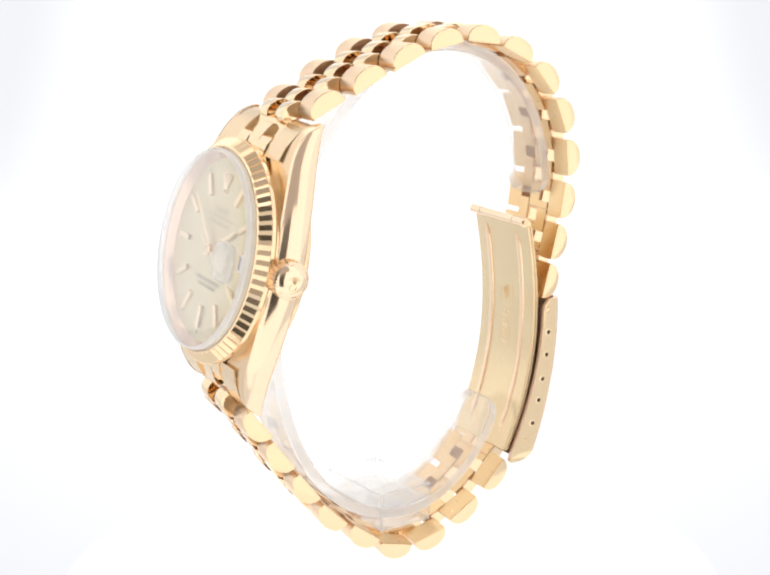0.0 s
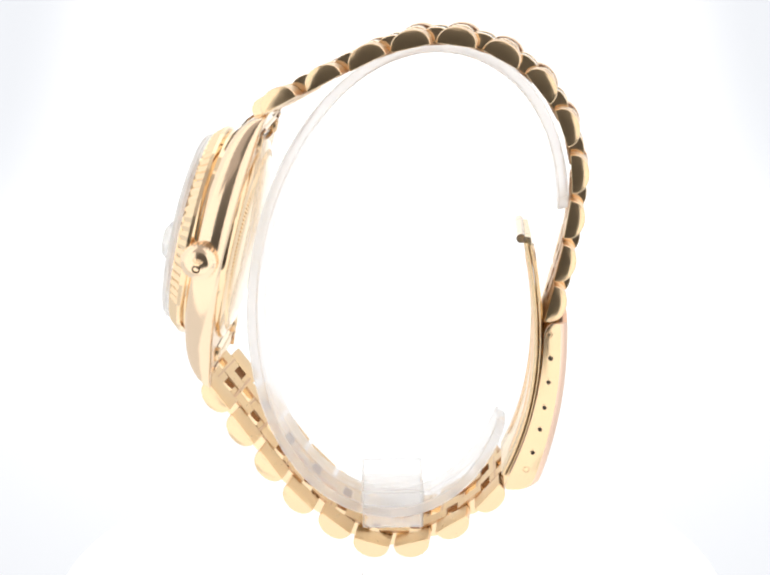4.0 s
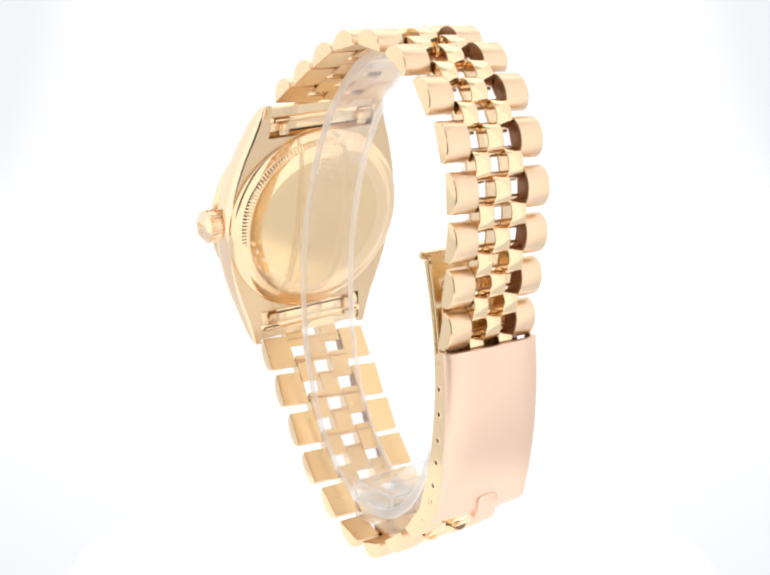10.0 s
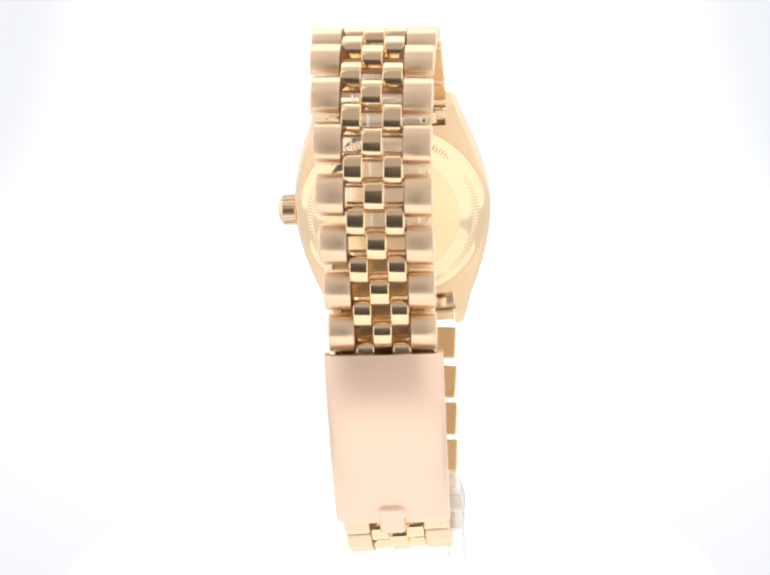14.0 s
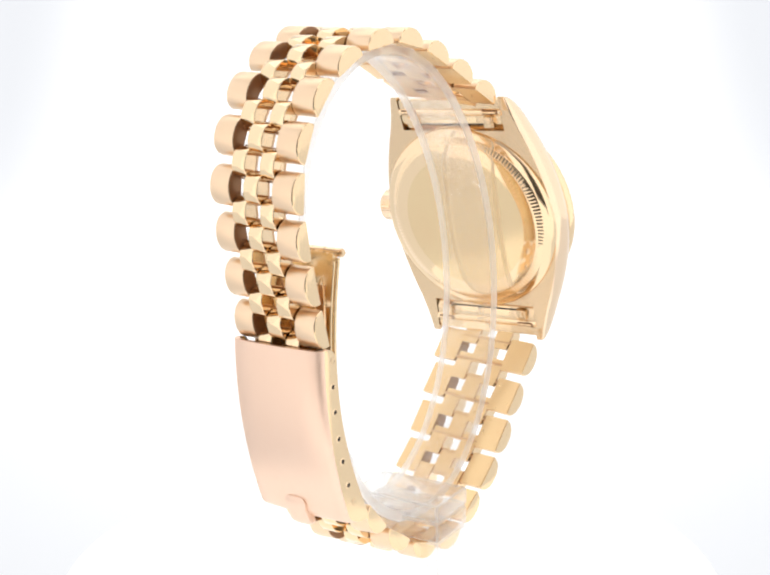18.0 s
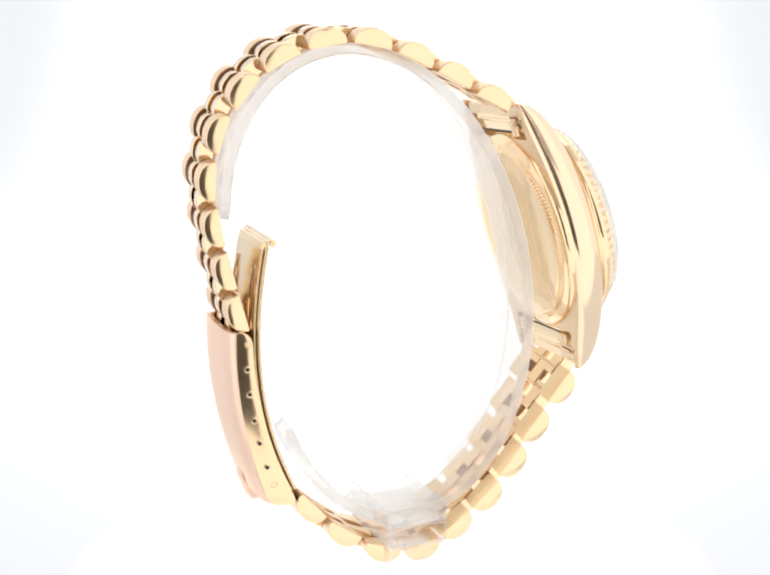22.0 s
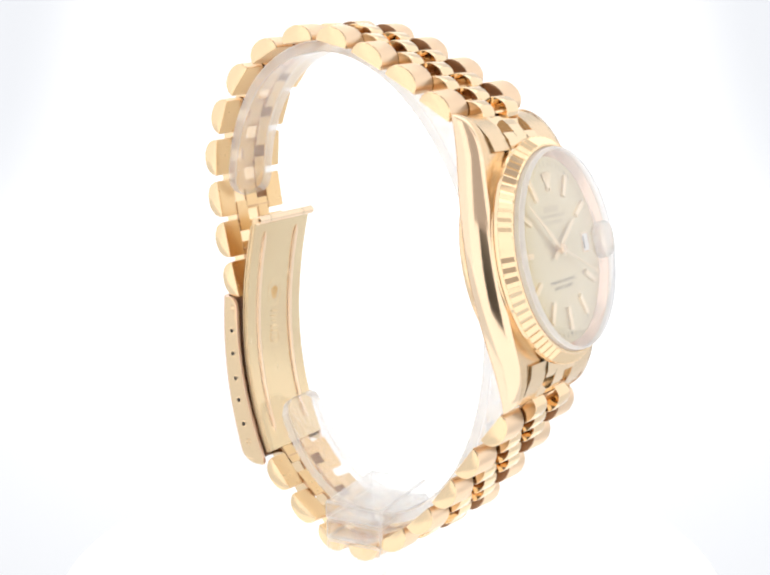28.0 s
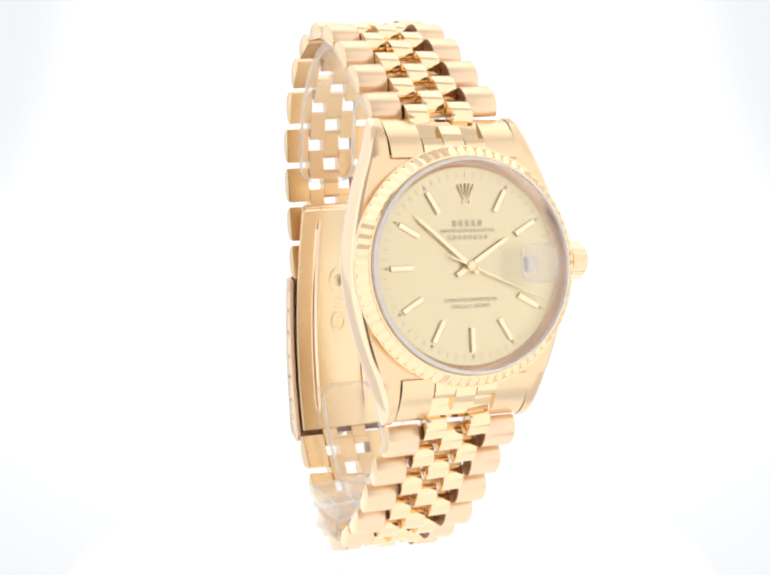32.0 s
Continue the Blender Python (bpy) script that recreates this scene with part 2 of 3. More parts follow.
def lettering(body, size, width=None):
    cu = bpy.data.curves.new("lettering", "FONT")
    cu.body, cu.size, cu.align_x, cu.align_y = body, size, "CENTER", "CENTER"
    cu.extrude = 0.01
    ob = new("lettering", cu)
    bpy.context.view_layer.update()
    me = bpy.data.meshes.new_from_object(ob)
    bm = bmesh.new()
    bm.from_mesh(me)
    bpy.data.objects.remove(ob)
    if width:
        xs = [v.co.x for v in bm.verts]
        bmesh.ops.scale(bm, vec=(width / (max(xs) - min(xs)), 1, 1), verts=bm.verts[:])
    return bm


# ---- the light box ----
def panel(name, x0, x1, y0, y1, z0, z1, mat, label):
    bm = box(x0, x1, y0, y1, z0, z1)
    me = bpy.data.meshes.new(name)
    bm.to_mesh(me)
    bm.free()
    me.materials.append(mat)
    return tagged(new(name, me), label, "wall", kind="structure")


def light_box():
    # floor and back are one bent sheet
    path = [(-0.14, -0.010)] + [(0.45 + 0.25 * math.sin(radians(a)), 0.24 - 0.25 * math.cos(radians(a))) for a in range(0, 91, 6)] + [(0.70, 0.72)]
    bm = bmesh.new()
    loft([[(x, y, z) for x in (-0.45, 0.45)] + [(x, y + (0.02 if y > 0.6 else 0.0), z - 0.02) for x in (0.45, -0.45)] for y, z in path], bm=bm)
    me = bpy.data.meshes.new("backdrop")
    bmesh.ops.recalc_face_normals(bm, faces=bm.faces[:])
    bm.to_mesh(me)
    bm.free()
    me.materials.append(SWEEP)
    me.shade_smooth()
    me.set_sharp_from_angle(angle=radians(40))
    tagged(new("backdrop", me), "seamless white translucent sweep of a photo light box, its light pool painted in", "backdrop", kind="structure")
    panel("wall_left", -0.47, -0.45, -0.15, 0.74, -0.030, 0.72, PANEL_SIDE, "white side diffuser of the light box")
    panel("wall_right", 0.45, 0.47, -0.15, 0.74, -0.030, 0.72, PANEL_SIDE, "white side diffuser of the light box")
    panel("ceiling", -0.47, 0.47, 0.10, 0.74, 0.72, 0.74, PANEL_TOP, "glowing white ceiling diffuser of the light box")
    panel("ceiling_front", -0.47, 0.47, -0.17, 0.10, 0.72, 0.74, PANEL_TOP_FRONT, "dimmer front of the light box ceiling")
    # added out of view: its glow brightens the watch's lower faces
    panel("floor_fill_strip", -0.449, 0.449, -0.138, -0.060, -0.0095, -0.0080, FLOOR_FILL, "added glowing strip before the turntable that brightens the watch's lower faces")
    # the front has an opening before the camera
    w0, w, z1 = -0.079, 0.035, 0.135
    t0, t1 = -0.13, 0.08       # the dimmer curtain over the opening
    panel("wall_front_left", -0.45, t0, -0.17, -0.15, -0.030, 0.72, PANEL_FRONT, "white front curtain of the light box")
    panel("wall_front_right", t1, 0.45, -0.17, -0.15, -0.030, 0.72, PANEL_FRONT, "white front curtain of the light box")
    panel("wall_front_left_low", t0, w0, -0.17, -0.15, -0.030, z1, PANEL_FRONT, "white front curtain beside the camera opening")
    panel("wall_front_right_low", w, t1, -0.17, -0.15, -0.030, z1, PANEL_FRONT, "white front curtain beside the camera opening")
    panel("wall_front_top", t0, t1, -0.17, -0.15, z1, 0.72, PANEL_FRONT_TOP, "white front curtain over the camera opening")
    # the dark room behind the opening
    panel("room_wall_far", -1.2, 1.2, -1.62, -1.60, -0.6, 1.4, BLACK, "dark wall of the room behind the camera")
    panel("room_wall_left", -1.22, -1.2, -1.60, -0.16, -0.6, 1.4, BLACK, "dark side wall of the room")
    panel("room_wall_right", 1.2, 1.22, -1.60, -0.16, -0.6, 1.4, BLACK, "dark side wall of the room")
    panel("room_ceiling", -1.2, 1.2, -1.60, -0.16, 1.4, 1.42, BLACK, "dark ceiling of the room")
    panel("room_floor", -1.2, 1.2, -1.60, -0.16, -0.62, -0.6, BLACK, "dark floor of the room")


light_box()
# An added fill light keeps the opening's reflections brown instead of black.
room = bpy.data.lights.new("room_fill", "AREA")
room.size, room.energy = 1.0, 13.0
room_fill = tagged(new("room_fill", room), "added fill light that lifts the dark room behind the camera", "lamp")
room_fill.matrix_world = pose(0, -0.9, 1.38)


# ---- turntable ----
def turntable():
    t = tagged(new("turntable"), "round white acrylic turntable in the light box, given a glow of its own", "turntable")
    part("top_plate", lathe([(0.01, -2.4), (54.2, -2.4), (55, -2.0), (55, -0.7), (54.7, -0.2), (54, 0), (0.01, 0)], seg=128), DISC_GLOW, t)
    part("base", lathe([(0.01, -10), (52.5, -10), (53, -9.5), (53, -2.4), (0.01, -2.4)], seg=128), DISC_GLOW, t)
    return t


table = turntable()

# ---- watch ----
watch = tagged(new("wristwatch"), "yellow gold wristwatch with fluted bezel, champagne dial and five-row bracelet", "watch")

# the case's own frame: x towards the crown, y towards twelve, z out of the dial
CASE = (Matrix.Translation((0.45, 28.85, 8.55)) @ Matrix.Rotation(radians(-3.2), 4, "Y") @ Matrix.Rotation(radians(13.5), 4, "X")
        @ Matrix(((-1, 0, 0, 0), (0, 0, 1, 0), (0, 1, 0, 0), (0, 0, 0, 1))))   # it sits a little askew


INNER, LUG = 10.1, 16.0      # lug gap half-width, and where the lugs fork


def half_width(u):
    a = abs(u)
    return 17.45 - 0.028 * a ** 1.77 if a < 16 else 17.45 - 0.028 * 16 ** 1.77 - 0.35 * (a - 16)


def top_height(u):
    a = abs(u)
    return -0.3 - 0.9 * (a / 13.4) ** 2 - (2.4 * ((a - 13) / 8.9) ** 3.5 if a > 13 else 0.0)


def back_height(u):
    return -5.2 - 1.2 * (abs(u) / 22.0) ** 2.2


def case_section(u):
    """One side of the case across at u, from x = INNER to the outside, with a rounded flank."""
    w, t, b = half_width(u), top_height(u), back_height(u)
    a = abs(u)
    h = t - b
    k = 1.0
    if a > 20.6:    # rounded tip of a lug
        k = 0.25 + 0.75 * math.sqrt(max(0.0, 1 - ((a - 20.6) / 1.41) ** 2))
    pts = [(INNER, b)]
    for j in range(21):     # gently convex flank that leans in towards the bezel, with rounded edges
        v = -1 + 2 * j / 20
        pts.append((w - 0.78 * (v + 0.1) ** 2 * h / 4.7 - 0.32 * abs(v) ** 9, (t + b) / 2 + h / 2 * v))
    pts.append((INNER + 0.4 * (w - 1.6 - INNER), t + 0.08))
    pts.append((INNER, t + 0.10))
    return [(INNER + (x - INNER) * (0.75 + 0.25 * k), b + (n - b) * k) for x, n in pts]


def case():
    # middle and lugs are one piece: cross-sections along the watch, forked past LUG
    bm = bmesh.new()
    us = [-LUG + 2 * LUG * i / 40 for i in range(41)]
    tips = [LUG + (22.0 - LUG) * (1 - (1 - i / 14) ** 1.6) for i in range(1, 15)]
    sides = {}
    for e in (1, -1):
        for u in us + tips + [-v for v in tips]:
            sides[e, u] = [bm.verts.new((e * x, u, n)) for x, n in case_section(u)]
    for e in (1, -1):
        run = [-v for v in tips[::-1]] + us + tips
        for p, q in zip(run, run[1:]):
            a, b = sides[e, p], sides[e, q]
            for j in range(len(a) - 1):
                bm.faces.new((a[j], a[j + 1], b[j + 1], b[j])).material_index = 1 if 0 < j < 21 else 0
            if abs(p + q) / 2 > LUG:     # inner cheek of a lug
                bm.faces.new((a[-1], a[0], b[0], b[-1]))
        for u in (run[0], run[-1]):
            bm.faces.new(sides[e, u])
    for p, q in zip(us, us[1:]):         # back and top between the two sides
        for j in (0, -1):
            bm.faces.new((sides[1, p][j], sides[1, q][j], sides[-1, q][j], sides[-1, p][j]))
    for u in (us[0], us[-1]):            # wall between the lugs
        bm.faces.new((sides[1, u][0], sides[1, u][-1], sides[-1, u][-1], sides[-1, u][0]))
    part("case_middle", bm, GOLD_SATIN, watch, "gold case with satin top and rounded polished flanks and lugs", smooth=28, place=CASE, second=GOLD_MIRROR)
    # crown
    prof = [(0.01, 0), (1.9, 0), (1.9, 1.1), (2.35, 1.2), (2.75, 1.5), (2.8, 1.9), (2.8, 3.6), (2.5, 3.75), (2.35, 3.9), (2.1, 4.2), (1.6, 4.42), (1.0, 4.53), (0.5, 4.56), (0.01, 4.57)]

    def knurl(i, j, r, h):
        return (r - (0.15 if i % 4 in (2, 3) else 0.0), h) if 4 <= j <= 6 else (r, h)
    m = CASE @ Matrix.Translation((15.85, 0.35, -1.9)) @ Matrix.Rotation(radians(90), 4, "Y")
    crown = part("crown", lathe(prof, 128, knurl), GOLD_MIRROR, watch, "knurled gold winding crown", smooth=30, place=m)
    # a plain raised emblem on the crown's end
    for k in range(5):
        a = radians(-36 + 18 * k)
        b = rod((0.25 * math.sin(a), 0.25 * math.cos(a) - 0.5, 0), (1.3 * math.sin(a), 1.3 * math.cos(a) - 0.5, 0), 0.11, 8)
        part("emblem_ray", b, GOLD, crown, place=m @ Matrix.Translation((0, 0, 4.53)))
    part("emblem_foot", lathe_ring([(0.38, -0.1), (0.62, -0.1), (0.62, 0.1), (0.38, 0.1)], 24), GOLD, crown, place=m @ Matrix.Translation((0, -0.85, 4.5)))


def bezel():
    n = 72

    def flute(i, j, r, h):
        if j in (6, 7) and i % 2:      # V-shaped cuts across the sloping face
            return r - 0.195, h - 0.23
        return r, h
    prof = [(15.0, -1.6), (16.55, -1.6), (16.65, -0.3), (16.95, -0.05), (17.1, 0.2), (17.1, 0.72), (17.03, 0.82), (15.75, 2.28), (15.62, 2.38), (15.42, 2.42), (15.18, 2.3)]
    return part("bezel", lathe_ring(prof, n * 2, flute), GOLD, watch, "fluted polished gold bezel", smooth=20, place=CASE)


def crystal():
    R = 15.15
    out = [(R, 0.2), (R, 3.0), (R - 0.12, 3.4), (R - 0.45, 3.7), (R - 1.0, 3.85), (12.0, 4.05), (8.0, 4.2), (4.0, 4.3), (0.01, 4.33)]
    rings = [[(r * math.cos(2 * math.pi * i / 128), r * math.sin(2 * math.pi * i / 128), h) for i in range(128)] for r, h in out]
    c = part("crystal", loft(rings, cap=False), CRYSTAL, watch, "clear domed acrylic crystal with a rounded rim", place=CASE, others=(CRYSTAL_RIM, CRYSTAL_LINE), pick=lambda n: 0 if abs(n.dot(CASE.col[2].to_3d())) > 0.96 else (2 if abs(n.dot(CASE.col[2].to_3d())) > 0.15 else 1))
    c.visible_shadow = False
    # date magnifier
    rings = []
    dome = [(1.0, 4.0), (1.0, 4.3)] + [(math.cos(radians(q)) * 0.97, 4.30 + 1.25 * math.sin(radians(q))) for q in (4, 14, 24, 34, 44, 54, 64, 73, 81, 87)]
    for f, h in dome:
        ring = []
        for i in range(48):
            a = 2 * math.pi * i / 48
            cx, sy = math.cos(a), math.sin(a)
            k = 1 / max(1e-6, (abs(cx) ** 4 + abs(sy) ** 4) ** 0.25)
            ring.append((9.7 + 2.9 * f * cx * k, 2.8 * f * sy * k, h))
        rings.append(ring)
    lens = part("date_magnifier", loft(rings), LENS_CLEAR, c, "clear bubble lens over the date", smooth=60, place=CASE)
    lens.visible_shadow = False


DIAL_AT = CASE @ Matrix.Translation((0, 0, 1.2))


def dial():
    d = part("dial", lathe([(0.01, -0.9), (14.2, -0.9), (14.2, 0.0), (13.6, 0.02), (0.01, 0.02)], 128), DIAL, watch, "champagne dial with applied gold batons", place=DIAL_AT)
    part("rehaut", lathe_ring([(13.95, 0.03), (14.6, -0.2), (15.08, 0.0), (15.08, 1.1), (14.95, 1.12), (14.6, 0.8), (14.2, 0.35)], 128), REHAUT, watch, "pink gold inner ring", place=DIAL_AT)
    for hr in (1, 2, 4, 5, 6, 7, 8, 9, 10, 11):
        m = DIAL_AT @ Matrix.Rotation(radians(-30 * hr), 4, "Z")
        prof = [(-0.42, 0), (0.42, 0), (0.42, 0.36), (0.30, 0.46), (-0.30, 0.46), (-0.42, 0.36)]
        b = loft([[(x, 8.7, h) for x, h in prof], [(x, 12.1, h) for x, h in prof]])
        part("hour_marker", b, GOLD_PALE, d, smooth=20, place=m)
        part("lume_dot", box(-0.17, 0.17, 12.5, 12.8, 0.0, 0.1), INK_FINE, d, place=m)
    bm = bmesh.new()
    for k in range(60):
        a = radians(6 * k)
        bmesh.ops.create_cube(bm, size=1.0, matrix=Matrix.Rotation(-a, 4, "Z") @ Matrix.Translation((0, 12.85, 0.03)) @ Matrix.Diagonal((0.08, 0.75, 0.03, 1)))
    part("minute_track", bm, INK_FINE, d, place=DIAL_AT)
    # plain emblem at twelve
    for k in range(5):
        a = radians(-24 + 12 * k)
        b = rod((0.5 * math.sin(a) * 1.2, 9.2, 0.15), (2.7 * math.sin(a) * 1.15, 9.2 + 2.45 * math.cos(a), 0.2), 0.15, 8)
        part("emblem_ray", b, GOLD_PALE, d, place=DIAL_AT)
    part("emblem_foot", lathe_ring([(0.45, 0), (0.75, 0), (0.7, 0.25), (0.5, 0.25)], 24), GOLD_PALE, d, place=DIAL_AT @ Matrix.Translation((0, 9.0, 0)) @ Matrix.Diagonal((1, 0.6, 1, 1)))
    # maker's name lines as bars, then the words that can be read
    for u, w, h, n in ((6.05, 5.0, 0.95, 5), (5.0, 8.6, 0.5, 15), (4.05, 6.5, 0.62, 8)):
        bm = bmesh.new()
        for k in range(n):
            bmesh.ops.create_cube(bm, size=1.0, matrix=Matrix.Translation((-w / 2 + (k + 0.5) * w / n, u, 0.04)) @ Matrix.Diagonal((w / n * 0.62, h, 0.03, 1)))
        part("name_bar", bm, INK_SOFT, d, place=DIAL_AT)
    part("printed_line", lettering("SUPERLATIVE CHRONOMETER", 0.75, 8.3), INK_FINE, d, place=DIAL_AT @ Matrix.Translation((0, -4.75, 0.04)))
    part("printed_line", lettering("OFFICIALLY CERTIFIED", 0.75, 6.1), INK_FINE, d, place=DIAL_AT @ Matrix.Translation((0, -5.65, 0.04)))
    # date window
    part("date_disc", box(8.6, 10.8, -1.35, 1.35, 0.02, 0.06), DATE_WHITE, d, "white date disc", place=DIAL_AT)
    part("date_numeral", box(8.85, 9.35, -0.95, 0.95, 0.06, 0.08), INK, d, place=DIAL_AT)
    part("date_frame", loft([[(x * s + 9.8, y * s, h) for x, y in ((-1.3, -1.5), (1.2, -1.5), (1.2, 1.5), (-1.3, 1.5))] for s, h in ((1.0, 0.0), (1.0, 0.12), (0.88, 0.12), (0.88, 0.0))], wrap=True), GOLD, d, place=DIAL_AT)


def hand(name, angle, tip, tail, w0, w1, h):
    """A faceted hand that points at angle (degrees clockwise from twelve)."""
    prof = [(-1, 0), (1, 0), (0.8, 0.09), (0, 0.12), (-0.8, 0.09)]
    rings = []
    for y, w in ((-tail, w0), (0, w0), (tip * 0.9, w1), (tip, w1 * 0.35)):
        rings.append([(x * w / 2, y, h + z) for x, z in prof])
    return part(name, loft(rings), GOLD_PALE, watch, place=DIAL_AT @ Matrix.Rotation(radians(-angle), 4, "Z"))


def pointers():
    hand("hour_pointer", 58.0, 7.2, 2.4, 0.80, 0.70, 0.45)
    hand("minute_pointer", -48.8, 10.7, 1.5, 0.68, 0.45, 0.7)
    hand("seconds_pointer", 114.2, 12.7, 3.4, 0.26, 0.16, 0.95)
    part("pinion_cap", lathe([(0.01, 0), (0.75, 0), (0.75, 1.1), (0.6, 1.25), (0.01, 1.25)], 32), GOLD, watch, place=DIAL_AT)


def case_back():
    prof = [(0.01, -7.25), (6.0, -7.24), (11.4, -7.2), (11.7, -7.17), (13.3, -6.98), (13.8, -6.88), (14.0, -6.82), (14.1, -6.8), (14.9, -6.6), (15.02, -6.42), (15.2, -6.36), (16.1, -6.12), (16.45, -5.9), (16.6, -5.5), (16.65, -4.8), (16.6, -4.2), (0.01, -4.2)]

    def coin(i, j, r, h):
        return (r, h + (0.10 if i % 4 in (2, 3) else 0)) if j in (7, 8) else (r, h)
    part("case_back", lathe(prof, 600, coin), BACK_GOLD, watch, "gold screw back with a coin-edge ring", smooth=40, place=CASE, second=GOLD, pick=lambda n: abs(n.dot(CASE.col[2].to_3d())) < 0.995)


# ---- bracelet ----
# rows of links: place (y, z), and direction along the bracelet in degrees
UPPER = [(14.82, 29.63, 151.9, -4.8, -1.1), (8.29, 33.12, 152.2, -2.6, -0.1), (1.89, 36.23, 154.3, -1.5, 0.3), (-4.61, 38.44, 168.1, -2.0, 0.9),
         (-11.37, 38.69, 187.9, -2.4, 0.1), (-18.02, 36.48, 208.3, -3.4, -0.6), (-23.63, 32.09, 231.4, -3.0, -0.8), (-27.36, 26.08, 249.6, -3.3, -0.8),
         (-28.97, 19.21, 266.4, -3.0, -0.3), (-28.45, 12.29, 279.1, -2.7, 0.3), (-27.18, 5.54, 283.2, -1.8, 1.1), (-25.74, -1.01, 284.4, -0.6, 1.0)]
LOWER = [(26.10, -16.80, 232.2, -5.3, 0.2), (21.92, -22.65, 232.9, -7.7, -0.7), (17.77, -28.46, 232.5, -6.4, 0.6), (13.34, -33.92, 224.1, -5.8, 1.7),
         (7.82, -38.30, 216.1, -4.1, 2.3), (2.12, -41.51, 193.2, -3.8, 3.7), (-4.28, -41.30, 162.7, -3.1, 4.8), (-10.59, -37.89, 146.2, -1.3, 4.9),
         (-16.11, -33.01, 131.1, 1.5, 3.6)]


def lean_x(y, z):
    """The loop of the bracelet leans a little sideways."""
    return 0.39 + 0.035 * y - 0.04 * z


def outer_profile():
    pts = []
    for k in range(13):
        a = math.pi * k / 12
        pts.append((3.02 * math.cos(a), 2.5 * math.sin(a) ** 0.9))
    pts += [(-2.95, -0.25), (2.95, -0.25)]
    return pts


def arch_profile(a, top):
    pts = []
    for k in range(15):
        q = math.pi * k / 14
        c = math.cos(q)
        pts.append((a * math.copysign(abs(c) ** 0.85, c), 0.12 + (top - 0.12) * math.sin(q) ** 0.72))
    return pts


def plate_profile(p):
    return [(p, -0.25), (p, 0.0), (p - 0.1, 0.12), (-p + 0.1, 0.12), (-p, 0.0), (-p, -0.25)]


def row_pose(y, z, deg, yaw, roll, side):
    """Frame of a row: local x across, y along the bracelet, z outwards."""
    a, w, r = radians(deg), radians(yaw), radians(roll)
    x = Vector((math.cos(w) * math.cos(r), math.sin(w) * math.cos(r), math.sin(r)))
    t = Vector((0, math.cos(a), math.sin(a)))
    t = (t - x * t.dot(x)).normalized()
    o = x.cross(t)
    if (o.y * math.sin(a) - o.z * math.cos(a)) * side < 0:
        x, o = -x, -o
    return Matrix(((x.x, t.x, o.x, lean_x(y, z)), (x.y, t.y, o.y, y), (x.z, t.z, o.z, z), (0, 0, 0, 1)))


def half_span(i):
    return float(np.interp(i, (0, 3, 5, 7, 11), (9.85, 9.55, 8.9, 8.25, 7.8)))


def links(rows, side):
    op, ap, pp = outer_profile(), arch_profile(2.28, 2.45), plate_profile(2.5)
    seq = []
    step = lambda row, d: (row[0] + d * math.cos(radians(row[2])), row[1] + d * math.sin(radians(row[2])), *row[2:])
    seq.append((*step(rows[0], -3.3), -0.5, False))
    for i, row in enumerate(rows):
        seq.append((*row, i, True))
        if i + 1 < len(rows):
            seq.append((*[(p + q) / 2 for p, q in zip(row, rows[i + 1])], i + 0.5, False))
    seq.append((*step(rows[-1], 3.3), len(rows) - 0.5, False))
    for y, z, d, yaw, roll, i, full in seq:
        m = row_pose(y, z, d, yaw, roll, side)
        w = half_span(i)
        o = w * 0.50          # where the outer link ends and the inner column begins
        c = w * 0.168         # half the middle column
        x_axis, out = m.col[0].to_3d(), m.col[2].to_3d()
        under = lambda n: n.dot(out) < -0.6
        if full:
            for s in (1, -1):
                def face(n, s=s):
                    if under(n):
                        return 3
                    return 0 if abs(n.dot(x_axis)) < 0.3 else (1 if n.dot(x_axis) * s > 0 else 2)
                part("outer_link", prism(op, s * (o + 0.06), s * (w - 0.10), 0.20, dome=0.11), GOLD_BRUSHED, watch, smooth=24, place=m, others=(GOLD_CAP, SHADED_RECESS_GOLD, GOLD_PLATE), pick=face)
            mid = part("centre_link", prism(ap, -c, c, 0.12), GOLD, watch, smooth=34, place=m)
            part("hinge_plate", prism(pp, -c, c), SHADED_FLOOR_GOLD, mid, place=m, others=(GOLD_PLATE,), pick=under)
            for e in (2.1, -2.1):
                part("link_pin", rod((-o - 0.3, e, 0.0), (o + 0.3, e, 0.0), 0.3, 12), SHADED_FLOOR_GOLD, watch, place=m)
        else:
            for s in (1, -1):
                side_link = part("inner_link", prism(ap, s * (c + 0.07), s * (o - 0.02), 0.12), GOLD, watch, smooth=34, place=m)
                part("hinge_plate", prism(pp, s * (c + 0.07), s * (o - 0.02)), SHADED_FLOOR_GOLD, side_link, place=m, others=(GOLD_PLATE,), pick=under)


